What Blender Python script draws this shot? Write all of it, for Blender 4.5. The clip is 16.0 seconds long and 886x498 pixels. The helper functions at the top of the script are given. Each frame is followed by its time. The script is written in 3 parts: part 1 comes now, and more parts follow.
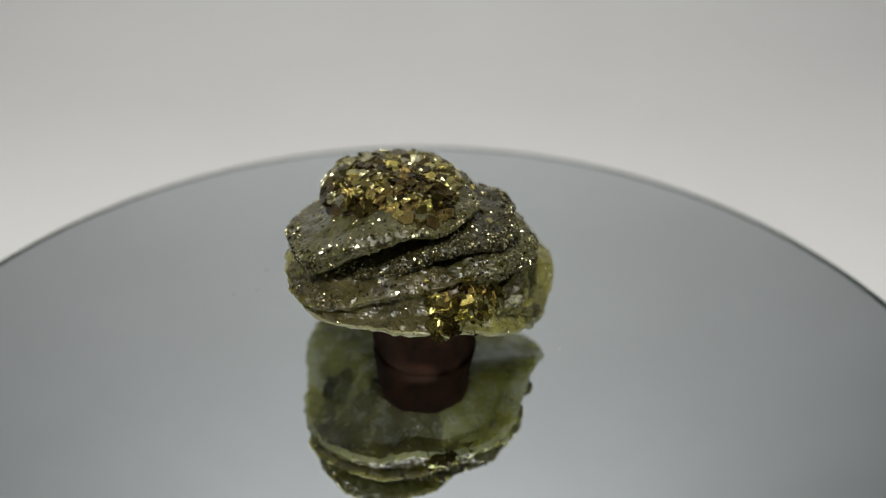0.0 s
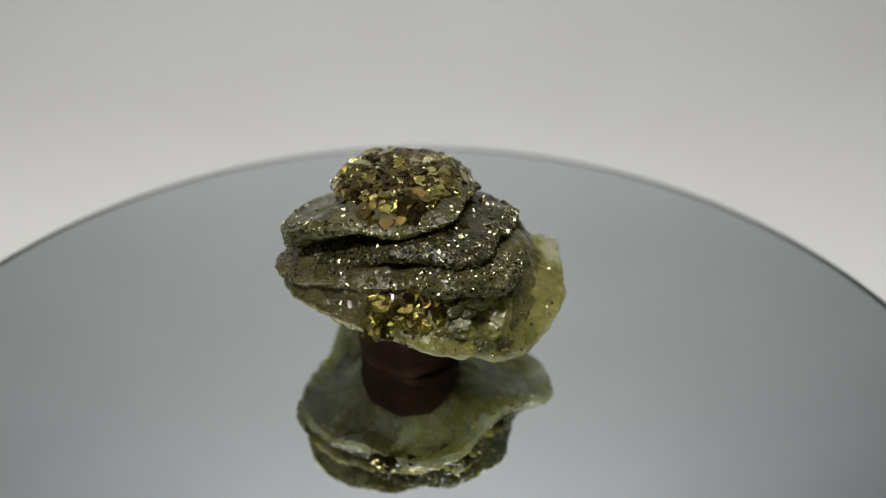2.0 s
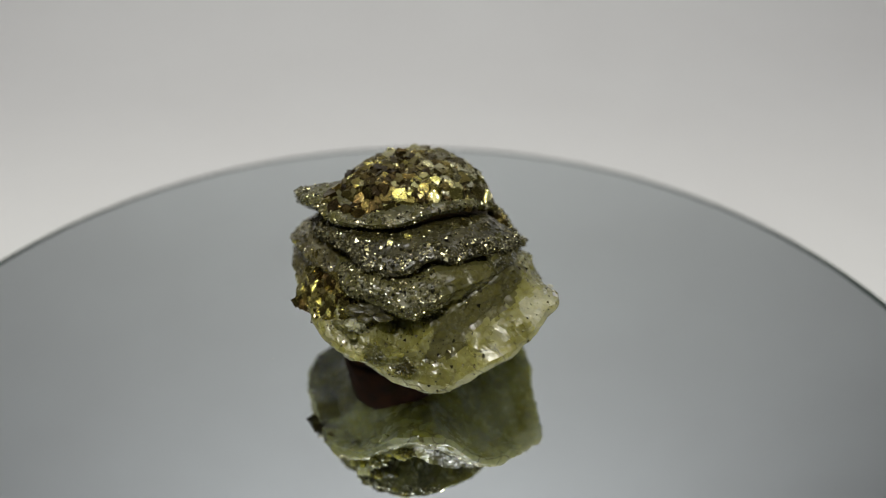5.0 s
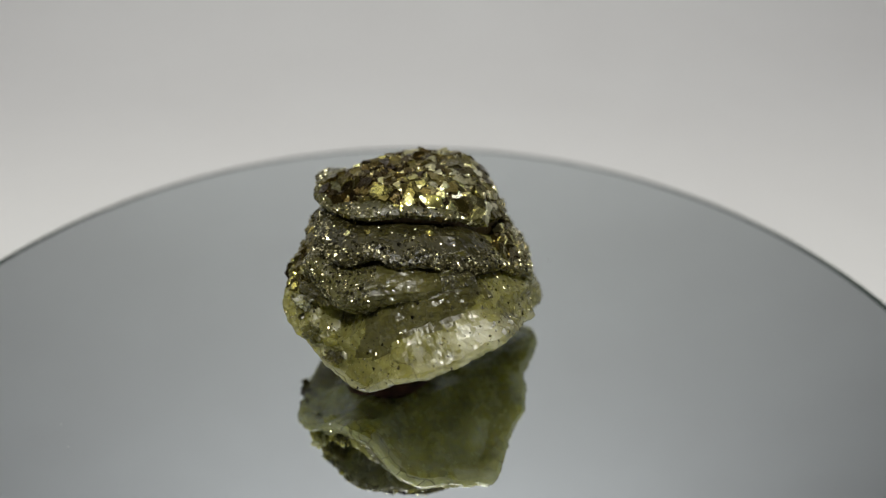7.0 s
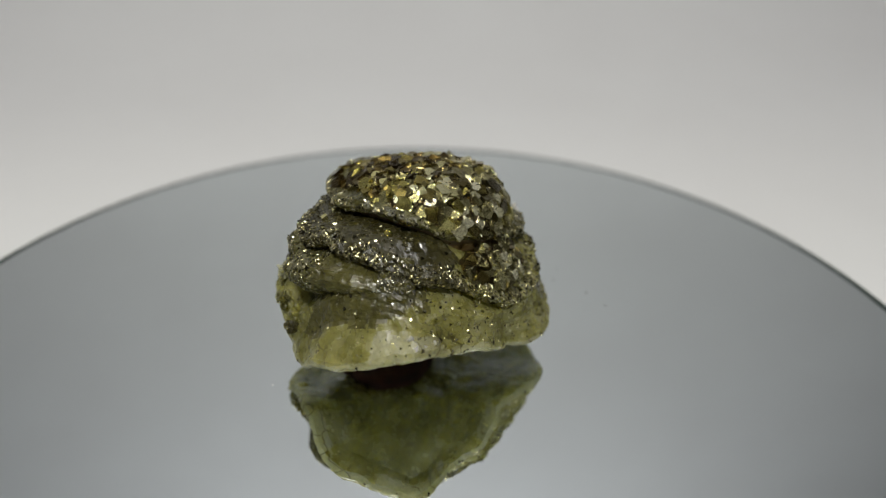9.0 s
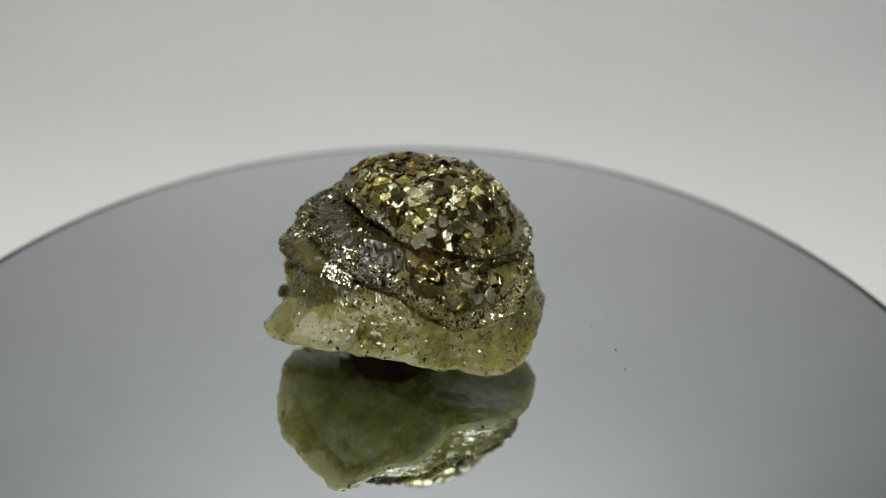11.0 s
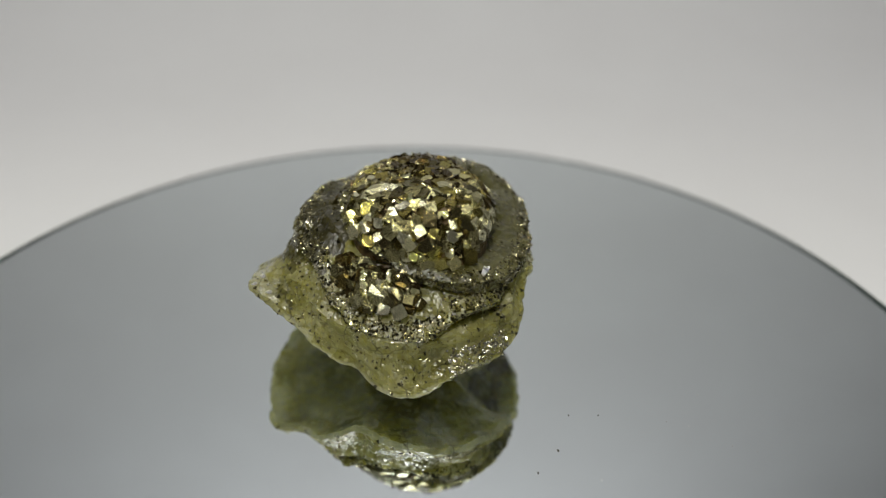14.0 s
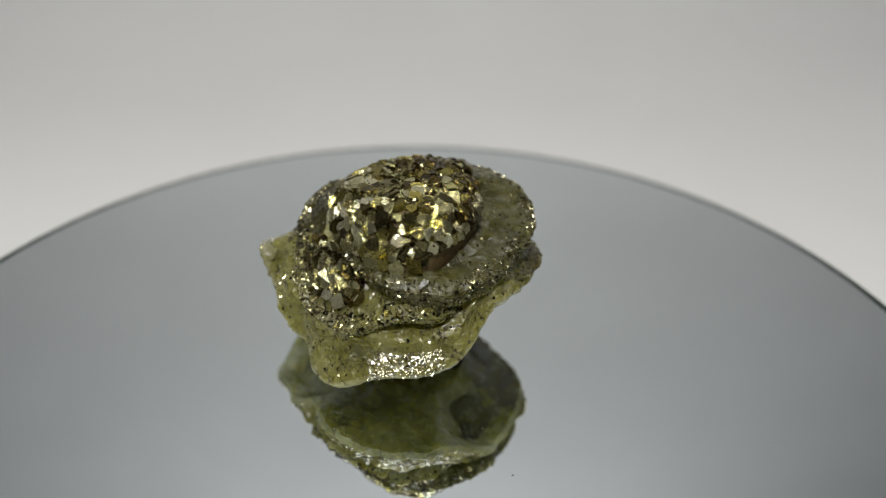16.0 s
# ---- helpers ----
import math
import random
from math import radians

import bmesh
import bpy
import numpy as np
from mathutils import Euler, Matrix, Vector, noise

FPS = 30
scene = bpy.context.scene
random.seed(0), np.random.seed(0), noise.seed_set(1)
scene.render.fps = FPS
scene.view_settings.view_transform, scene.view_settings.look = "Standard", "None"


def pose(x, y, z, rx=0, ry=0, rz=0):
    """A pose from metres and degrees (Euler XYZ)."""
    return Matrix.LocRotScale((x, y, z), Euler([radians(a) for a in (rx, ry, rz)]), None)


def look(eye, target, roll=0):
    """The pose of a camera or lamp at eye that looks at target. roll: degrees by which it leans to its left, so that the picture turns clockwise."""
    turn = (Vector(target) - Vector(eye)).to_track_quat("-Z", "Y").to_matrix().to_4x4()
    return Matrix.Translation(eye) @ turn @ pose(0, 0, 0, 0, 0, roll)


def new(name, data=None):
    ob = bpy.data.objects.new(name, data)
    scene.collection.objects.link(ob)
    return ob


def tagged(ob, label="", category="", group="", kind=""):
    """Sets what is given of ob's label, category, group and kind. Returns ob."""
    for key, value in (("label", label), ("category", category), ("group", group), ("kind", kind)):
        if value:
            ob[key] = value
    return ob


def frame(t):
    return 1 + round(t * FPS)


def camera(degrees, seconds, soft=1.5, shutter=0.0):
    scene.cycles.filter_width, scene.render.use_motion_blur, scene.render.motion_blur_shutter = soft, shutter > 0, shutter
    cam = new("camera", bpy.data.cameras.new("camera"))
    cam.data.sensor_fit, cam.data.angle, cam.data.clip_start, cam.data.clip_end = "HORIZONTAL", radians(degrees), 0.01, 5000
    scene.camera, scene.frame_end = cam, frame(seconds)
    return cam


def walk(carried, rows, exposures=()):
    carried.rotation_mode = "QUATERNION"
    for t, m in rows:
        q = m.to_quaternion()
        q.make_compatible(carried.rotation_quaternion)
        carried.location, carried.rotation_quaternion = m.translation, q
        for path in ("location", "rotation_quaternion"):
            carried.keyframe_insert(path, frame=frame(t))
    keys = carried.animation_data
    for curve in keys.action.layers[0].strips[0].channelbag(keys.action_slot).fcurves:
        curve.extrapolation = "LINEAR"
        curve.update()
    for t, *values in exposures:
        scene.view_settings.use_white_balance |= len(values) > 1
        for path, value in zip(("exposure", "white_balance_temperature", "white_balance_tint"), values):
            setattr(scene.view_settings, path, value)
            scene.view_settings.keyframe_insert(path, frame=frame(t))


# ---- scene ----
K = 0.63e-3                    # metres per unit of the specimen's plan (about 0.63 mm)
SPIN = -14.344                 # degrees per second, clockwise from above

cam = camera(71.06, 16.0, soft=1.0)
EYE = Vector((0.0, -0.1008, 0.0738))
PITCH, YAW = radians(29.41), radians(3.48)
AIM = EYE + Vector((math.sin(YAW) * math.cos(PITCH), math.cos(YAW) * math.cos(PITCH), -math.sin(PITCH)))
walk(cam, [(0.0, look(EYE, AIM, 0.95)), (16.0, look(EYE, AIM, 0.95))])
cam.data.dof.use_dof, cam.data.dof.focus_distance, cam.data.dof.aperture_fstop = True, 0.101, 8.0

# ---- world and light ----
world = bpy.data.worlds.new("world")
world.use_nodes = True
world.node_tree.nodes["Background"].inputs[0].default_value = (0.9, 0.95, 1.0, 1)
world.node_tree.nodes["Background"].inputs[1].default_value = 0.02
scene.world = world
scene.view_settings.exposure = 0.0


def area_lamp(name, eye, target, size, watts, colour=(1, 1, 1), wide=1.0):
    data = bpy.data.lights.new(name, "AREA")
    data.shape, data.size, data.size_y, data.energy, data.color = "ELLIPSE", size * wide, size, watts, colour
    ob = new(name, data)
    ob.matrix_world = look(eye, target)
    return ob


area_lamp("overhead_lamp", (0.0, 0.08, 1.58), (0.0, 0.30, 0.0), 0.40, 9.2, (0.995, 0.99, 1.0), 3.4)
area_lamp("front_lamp", (-0.05, -0.25, 0.42), (0, 0, 0.03), 0.042, 1.7, (1.0, 0.985, 0.885))


# ---- materials ----
def material(name):
    m = bpy.data.materials.new(name)
    m.use_nodes = True
    nt = m.node_tree
    return m, nt, nt.nodes["Principled BSDF"]


def link(nt, a, b):
    nt.links.new(a, b)


def coords(nt):
    return nt.nodes.new("ShaderNodeTexCoord").outputs["Object"]


def noise_tex(nt, scale, detail=4.0, rough=0.55):
    n = nt.nodes.new("ShaderNodeTexNoise")
    n.inputs["Scale"].default_value, n.inputs["Detail"].default_value, n.inputs["Roughness"].default_value = scale, detail, rough
    link(nt, coords(nt), n.inputs["Vector"])
    return n.outputs["Fac"]


def ramp(nt, fac, stops):
    r = nt.nodes.new("ShaderNodeValToRGB")
    el = r.color_ramp.elements
    while len(el) < len(stops):
        el.new(0.5)
    for e, (pos, col) in zip(el, stops):
        e.position, e.color = pos, (*col, 1)
    link(nt, fac, r.inputs[0])
    return r.outputs[0]


def mixed(nt, fac, a, b, blend="MIX"):
    m = nt.nodes.new("ShaderNodeMix")
    m.data_type, m.blend_type = "RGBA", blend
    for s, v in ((m.inputs[0], fac), (m.inputs[6], a), (m.inputs[7], b)):
        if isinstance(v, (int, float)):
            s.default_value = v
        elif isinstance(v, tuple):
            s.default_value = (*v, 1)
        else:
            link(nt, v, s)
    return m.outputs[2]


def bumped(nt, bsdf, height, strength, dist):
    b = nt.nodes.new("ShaderNodeBump")
    b.inputs["Strength"].default_value, b.inputs["Distance"].default_value = strength, dist
    link(nt, height, b.inputs["Height"])
    link(nt, b.outputs[0], bsdf.inputs["Normal"])


def stone(name, dark, mid, pale, sub=0.5, rough=0.25, clear=0.0, spots=1.0, coat=0.09):
    """Cloudy translucent mineral with grain, flaky cleavage and fine black inclusions."""
    m, nt, b = material(name)
    cloud = ramp(nt, noise_tex(nt, 150, 6, 0.62), [(0.28, dark), (0.52, mid), (0.80, pale)])
    grain = ramp(nt, noise_tex(nt, 1500, 3, 0.6), [(0.32, (0.86, 0.85, 0.81)), (0.68, (1.08, 1.08, 1.06))])
    col = mixed(nt, 1.0, cloud, grain, "MULTIPLY")
    v = nt.nodes.new("ShaderNodeTexVoronoi")
    v.inputs["Scale"].default_value = 1100
    link(nt, coords(nt), v.inputs["Vector"])
    dots = ramp(nt, v.outputs["Distance"], [(0.14, (spots,) * 3), (0.20, (0, 0, 0))])
    where = ramp(nt, noise_tex(nt, 260, 3, 0.5), [(0.50, (0, 0, 0)), (0.60, (1, 1, 1))])
    warp = nt.nodes.new("ShaderNodeVectorMath")
    warp.operation = "MULTIPLY_ADD"
    wn = nt.nodes.new("ShaderNodeTexNoise")
    wn.inputs["Scale"].default_value = 350
    link(nt, coords(nt), wn.inputs["Vector"])
    warp.inputs[1].default_value = (0.0022, 0.0022, 0.0022)
    link(nt, wn.outputs["Color"], warp.inputs[0])
    link(nt, coords(nt), warp.inputs[2])
    ve = nt.nodes.new("ShaderNodeTexVoronoi")
    ve.feature = "DISTANCE_TO_EDGE"
    ve.inputs["Scale"].default_value = 190
    link(nt, warp.outputs[0], ve.inputs["Vector"])
    lines = ramp(nt, ve.outputs["Distance"], [(0.010, (1, 1, 1)), (0.026, (0, 0, 0))])
    some = ramp(nt, noise_tex(nt, 120, 2), [(0.47, (0, 0, 0)), (0.58, (0.75, 0.75, 0.75))])
    col = mixed(nt, mixed(nt, 1.0, lines, some, "MULTIPLY"), col, (0.05, 0.042, 0.015))
    link(nt, mixed(nt, mixed(nt, 1.0, dots, where, "MULTIPLY"), col, (0.02, 0.018, 0.012)), b.inputs["Base Color"])
    b.inputs["Coat Weight"].default_value, b.inputs["Coat Roughness"].default_value = coat, 0.10
    link(nt, ramp(nt, noise_tex(nt, 420, 4), [(0.35, (rough * 0.5,) * 3), (0.65, (rough * 1.7,) * 3)]), b.inputs["Roughness"])
    b.inputs["Subsurface Weight"].default_value = sub
    b.inputs["Subsurface Radius"].default_value = (0.8, 0.75, 0.30)
    b.inputs["Subsurface Scale"].default_value = 0.008
    b.inputs["Specular IOR Level"].default_value = 0.5
    b.inputs["Transmission Weight"].default_value, b.inputs["IOR"].default_value = clear, 1.46
    # flaky cleavage: bands squeezed along z
    mp = nt.nodes.new("ShaderNodeMapping")
    mp.inputs["Scale"].default_value = (260, 260, 1300)
    mp.inputs["Rotation"].default_value = (0.18, -0.12, 0)
    link(nt, coords(nt), mp.inputs["Vector"])
    flakes = nt.nodes.new("ShaderNodeTexVoronoi")
    flakes.inputs["Scale"].default_value = 1.0
    link(nt, mp.outputs[0], flakes.inputs["Vector"])
    mix = nt.nodes.new("ShaderNodeMath")
    mix.operation = "MULTIPLY_ADD"
    mix.inputs[1].default_value = 0.8
    link(nt, noise_tex(nt, 1800, 4, 0.65), mix.inputs[0])
    link(nt, flakes.outputs["Distance"], mix.inputs[2])
    bumped(nt, b, mix.outputs[0], 0.28, 0.0003)
    return m


def pyrite(name, stops, rough=0.22, island=False):
    """Brassy metal whose tone changes from crystal to crystal."""
    m, nt, b = material(name)
    if island:
        rnd = nt.nodes.new("ShaderNodeNewGeometry").outputs["Random Per Island"]
    else:
        rnd = nt.nodes.new("ShaderNodeObjectInfo").outputs["Random"]
    tone = ramp(nt, rnd, stops)
    stain = ramp(nt, noise_tex(nt, 500, 4, 0.6), [(0.38, (0.62, 0.56, 0.34)), (0.52, (1, 1, 1))])
    link(nt, mixed(nt, 0.7, tone, stain, "MULTIPLY"), b.inputs["Base Color"])
    b.inputs["Metallic"].default_value = 0.95
    link(nt, ramp(nt, noise_tex(nt, 1200, 3), [(0.3, (rough - 0.08,) * 3), (0.7, (rough + 0.06,) * 3)]), b.inputs["Roughness"])
    bumped(nt, b, noise_tex(nt, 3000, 3, 0.6), 0.25, 0.0002)
    return m


M_BASE = stone("yellow_green_stone", (0.135, 0.129, 0.036), (0.28, 0.266, 0.086), (0.46, 0.445, 0.25), 0.8, 0.22, 0.34, 0.8, 0.09)
M_GREY = stone("grey_green_stone", (0.036, 0.0336, 0.0112), (0.086, 0.081, 0.025), (0.175, 0.166, 0.08), 0.6, 0.2, 0.2)
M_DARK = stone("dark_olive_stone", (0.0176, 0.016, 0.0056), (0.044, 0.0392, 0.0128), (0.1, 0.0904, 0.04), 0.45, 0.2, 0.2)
M_BROWN = stone("clear_brown_stone", (0.048, 0.04, 0.016), (0.132, 0.114, 0.044), (0.264, 0.24, 0.136), 0.6, 0.2, 0.35, 0.7)
M_OLIVE = stone("clear_olive_stone", (0.05, 0.046, 0.013), (0.122, 0.112, 0.034), (0.21, 0.197, 0.08), 0.6, 0.2, 0.35, 0.7)
M_PALE = stone("pale_fracture", (0.24, 0.23, 0.12), (0.40, 0.39, 0.235), (0.60, 0.59, 0.46), 0.6, 0.16, 0.35, 0.4)
M_WHITE = stone("white_crust", (0.48, 0.46, 0.36), (0.62, 0.60, 0.50), (0.75, 0.74, 0.68), 0.5, 0.3, 0.2, 0.0)
M_CORE = stone("brown_core", (0.03, 0.018, 0.006), (0.08, 0.05, 0.018), (0.18, 0.13, 0.05), 0.0, 0.4)
M_GOLD = pyrite("brass_pyrite", [(0.0, (0.085, 0.068, 0.020)), (0.5, (0.26, 0.225, 0.062)), (0.8, (0.58, 0.53, 0.17)), (1.0, (0.92, 0.88, 0.46))], 0.13)
M_SILVER = pyrite("silvery_pyrite", [(0.0, (0.07, 0.058, 0.026)), (0.45, (0.26, 0.236, 0.11)), (0.72, (0.58, 0.55, 0.30)), (1.0, (0.95, 0.93, 0.70))], 0.13)
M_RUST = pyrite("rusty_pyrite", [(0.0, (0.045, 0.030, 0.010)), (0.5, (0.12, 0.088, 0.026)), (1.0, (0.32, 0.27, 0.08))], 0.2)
M_SPECK = pyrite("speck_pyrite", [(0.0, (0.04, 0.038, 0.025)), (0.35, (0.14, 0.13, 0.07)), (0.6, (0.44, 0.40, 0.21)), (1.0, (0.86, 0.82, 0.56))], 0.16, True)

M_FILL = pyrite("small_pyrite", [(0.0, (0.05, 0.036, 0.016)), (0.5, (0.20, 0.16, 0.07)), (1.0, (0.70, 0.65, 0.38))], 0.16, True)
M_SPARK = pyrite("sparkling_pyrite", [(0.0, (0.40, 0.38, 0.28)), (0.5, (0.75, 0.73, 0.60)), (1.0, (0.93, 0.91, 0.82))], 0.22, True)

M_FOOT, nt, b = material("red_brown_foot")
link(nt, ramp(nt, noise_tex(nt, 300, 5), [(0.3, (0.018, 0.009, 0.006)), (0.7, (0.052, 0.02, 0.011))]), b.inputs["Base Color"])
b.inputs["Roughness"].default_value, b.inputs["Specular IOR Level"].default_value = 0.85, 0.15

M_MIRROR, nt, b = material("silvered_glass")
link(nt, ramp(nt, noise_tex(nt, 40, 4), [(0.3, (0.84, 0.895, 0.908)), (0.7, (0.86, 0.915, 0.928))]), b.inputs["Base Color"])
b.inputs["Metallic"].default_value, b.inputs["Roughness"].default_value = 1.0, 0.02

M_EDGE, nt, b = material("glass_edge")
link(nt, ramp(nt, noise_tex(nt, 200, 3), [(0.3, (0.03, 0.042, 0.038)), (0.7, (0.06, 0.075, 0.068))]), b.inputs["Base Color"])
b.inputs["Roughness"].default_value, b.inputs["Specular IOR Level"].default_value = 0.5, 0.12

M_TENT, nt, b = material("white_paper")
link(nt, ramp(nt, noise_tex(nt, 6, 5), [(0.3, (0.77, 0.765, 0.76)), (0.7, (0.80, 0.80, 0.795))]), b.inputs["Base Color"])
b.inputs["Roughness"].default_value = 0.9
bumped(nt, b, noise_tex(nt, 900, 3), 0.1, 0.0005)

# grey of the unseen enclosure, kept low so the metal reflects dark
M_ROOM, nt, b = material("unseen_grey_wall")
link(nt, ramp(nt, noise_tex(nt, 5, 5), [(0.3, (0.085, 0.085, 0.085)), (0.7, (0.11, 0.11, 0.105))]), b.inputs["Base Color"])
b.inputs["Roughness"].default_value = 0.9

M_PLASTIC, nt, b = material("white_plastic")
link(nt, ramp(nt, noise_tex(nt, 60, 3), [(0.3, (0.7, 0.7, 0.69)), (0.7, (0.78, 0.78, 0.77))]), b.inputs["Base Color"])
b.inputs["Roughness"].default_value = 0.4

M_DUST, nt, b = material("pale_dust")
link(nt, ramp(nt, noise_tex(nt, 2000, 2), [(0.3, (0.5, 0.5, 0.48)), (0.7, (0.8, 0.8, 0.78))]), b.inputs["Base Color"])
M_GRIT, nt, b = material("dark_grit")
link(nt, ramp(nt, noise_tex(nt, 2000, 2), [(0.3, (0.03, 0.03, 0.025)), (0.7, (0.08, 0.07, 0.05))]), b.inputs["Base Color"])


def part(name, bm, mat, parent, label="", smooth=False):
    """Links a bmesh as one mesh object under a thing or a part."""
    me = bpy.data.meshes.new(name)
    bm.to_mesh(me)
    bm.free()
    me.materials.append(mat)
    if smooth:
        me.polygons.foreach_set("use_smooth", [True] * len(me.polygons))
    ob = new(name, me)
    ob.parent = parent
    return tagged(ob, label)


def grid_part(name, rows, mat, parent, label="", smooth=True, closed=True):
    """A skin over rows of points, each row a ring round the axis, the ends closed by a point."""
    n = len(rows[0])
    verts = [v for r in rows for v in r]
    faces = []
    for i in range(len(rows) - 1):
        for j in range(n):
            k = (j + 1) % n
            faces.append((i * n + j, (i + 1) * n + j, (i + 1) * n + k, i * n + k))
    me = bpy.data.meshes.new(name)
    if closed:
        for row, flip in ((0, False), (len(rows) - 1, True)):
            c = Vector((0, 0, 0))
            for v in rows[row]:
                c += Vector(v)
            verts.append(tuple(c / n))
            idx = len(verts) - 1
            for j in range(n):
                k = (j + 1) % n
                f = (idx, row * n + j, row * n + k)
                faces.append(f[::-1] if flip else f)
    me.from_pydata([tuple(v) for v in verts], [], faces)
    me.materials.append(mat)
    if smooth:
        me.polygons.foreach_set("use_smooth", [True] * len(me.polygons))
    ob = new(name, me)
    ob.parent = parent
    return tagged(ob, label)


# ---- the white tent ----
def tent():
    # floor that sweeps up into the back
    w, depth, top, rad, z0 = 1.2, 0.75, 1.75, 0.45, -0.045
    prof = [(-0.8 + i * 0.15, z0) for i in range(7)]
    for i in range(25):
        a = math.pi / 2 * i / 24
        prof.append((depth - rad + rad * math.sin(a), z0 + rad - rad * math.cos(a)))
    prof += [(depth, z0 + rad + (top - z0 - rad) * i / 4) for i in range(1, 5)]
    rows = []
    for back in (0.0, 0.004):
        rows.append([[(-w + 2 * w * i / 12, y + back, z - back) for i in range(13)] for y, z in prof])
    verts, faces = [], []
    for side in rows:
        b0 = len(verts)
        verts += [v for line in side for v in line]
        for i in range(len(prof) - 1):
            for j in range(12):
                k = b0 + i * 13 + j
                faces.append((k, k + 1, k + 14, k + 13) if b0 == 0 else (k + 13, k + 14, k + 1, k))
    me = bpy.data.meshes.new("backdrop")
    me.from_pydata(verts, [], faces)
    me.materials.append(M_TENT)
    me.polygons.foreach_set("use_smooth", [True] * len(me.polygons))
    tagged(new("backdrop", me), "seamless white paper sweep behind the turntable", "backdrop", kind="structure")

    def slab(name, lo, hi, label):
        bm = bmesh.new()
        bmesh.ops.create_cube(bm, size=1)
        for v in bm.verts:
            v.co = Vector([lo[i] + (v.co[i] + 0.5) * (hi[i] - lo[i]) for i in range(3)])
        me = bpy.data.meshes.new(name)
        bm.to_mesh(me)
        bm.free()
        me.materials.append(M_ROOM)
        tagged(new(name, me), label, "wall", kind="structure")
    # walls and ceiling out of view, added to limit bounce and darken reflections
    slab("wall_west", (-w - 0.02, -0.8, z0), (-w, depth, top), "unseen dim grey side wall added to darken reflections")
    slab("wall_east", (w, -0.8, z0), (w + 0.02, depth, top), "unseen dim grey side wall added to darken reflections")
    slab("wall_south", (-w, -0.82, z0), (w, -0.8, top), "unseen dim grey wall added to darken reflections")
    slab("ceiling", (-w - 0.02, -0.82, top), (w + 0.02, depth + 0.02, top + 0.02), "unseen dim grey ceiling added to darken reflections")


tent()

# ---- turntable ----
table = tagged(new("turntable"), "round turntable topped by a clean silver mirror", "turntable")


def lathe(profile, n=256):
    return [[(r * math.cos(2 * math.pi * j / n), r * math.sin(2 * math.pi * j / n), z) for j in range(n)] for r, z in profile]


R = 0.1009
grid_part("mirror", lathe([(R - 0.0021, -0.0008), (R - 0.0021, -0.0012)]), M_MIRROR, table, "silvered mirror disc, faintly green", smooth=False)
grid_part("glass_rim", lathe([(R - 0.0021, -0.00075), (R - 0.0004, -0.0008), (R, -0.0013), (R, -0.0026), (R - 0.0006, -0.003), (R - 0.003, -0.003), (R - 0.003, -0.00125), (R - 0.00215, -0.00125)]), M_EDGE, table, "dark polished glass edge", closed=False)
grid_part("platter", lathe([(R - 0.004, -0.0031), (R - 0.002, -0.0035), (R - 0.002, -0.011), (R - 0.004, -0.012)]), M_PLASTIC, table, "white plastic platter")
grid_part("base", lathe([(0.07, -0.0122), (0.08, -0.014), (0.082, -0.044), (0.08, -0.045)], 96), M_PLASTIC, table, "white plastic base")



def dust():
    """Specks of dust and grit lying on the mirror."""
    r = random.Random(21)
    pale = [(-52.5, 10.7), (-62.7, 12.9), (-39.9, 26.5), (-39.1, 33.8), (-43.4, 36.3), (-28.3, 40.4), (28.2, -8.4), (-54.2, 2.5), (34.4, -51.1), (38.6, -46.9), (-49.0, 10.8), (-59.0, 13.0), (-28.6, 9.5), (0.8, -27.2)]
    grit = [(-32.9, 22.8), (-30.7, 28.1), (-38.1, 13.0), (-33.4, 14.6)]
    lying = []
    for name, places, mat, size, label in (("pale_dust", pale, M_DUST, 0.14, "fine pale dust lying on the mirror"), ("dark_grit", grit, M_GRIT, 0.19, "dark grains of grit lying on the mirror")):
        bm = bmesh.new()
        for x, y in places:
            got = bmesh.ops.create_icosphere(bm, subdivisions=1, radius=1.0)
            sx, sy, turn = size * r.uniform(0.6, 1.5), size * r.uniform(0.5, 1.0), r.uniform(0, 3)
            for v in got["verts"]:
                w = Matrix.Rotation(turn, 3, "Z") @ Vector((v.co.x * sx, v.co.y * sy, v.co.z * 0.07))
                v.co = Vector((x + w.x, y + w.y, -0.74 + w.z)) * 1e-3
        lying.append(tagged(part(name, bm, mat, None, label), category="dust", kind="stuff"))
    return lying


DUST = dust()

# ---- the specimen ----
rock = tagged(new("mineral_specimen"), "yellow-green layered mineral with brassy pyrite crystals on a red-brown foot", "mineral")


def table_at(rows, az, col):
    """Smooth periodic interpolation in rows (azimuth, value, value...)."""
    n = len(rows)
    az = (az + 180) % 360 - 180
    for i in range(n):
        a0, a1 = rows[i][0], rows[(i + 1) % n][0]
        span = (a1 - a0) % 360
        d = (az - a0) % 360
        if d < span or n == 1:
            u = d / span
            p0, p1, p2, p3 = (rows[(i + k) % n][col] for k in (-1, 0, 1, 2))
            c = p1 + 0.5 * u * (p2 - p0 + u * (2 * p0 - 5 * p1 + 4 * p2 - p3 + u * (3 * (p1 - p2) + p3 - p0)))
            lo, hi = min(p1, p2), max(p1, p2)
            return min(max(c, lo - 0.6), hi + 0.6)
    return rows[0][col]


def rough(p, amp, size, seed=0.0):
    q = Vector(p) / size + Vector((seed, seed * 1.7, -seed))
    return amp * (noise.noise(q) + 0.5 * noise.noise(q * 2.1) + 0.3 * noise.noise(q * 4.3))


def chip(p, size, seed=0.0):
    """Flat broken facets: the distance to the nearest of scattered cells."""
    d = noise.voronoi(Vector(p) / size + Vector((seed, seed, seed)))[0]
    return d[1] - d[0]


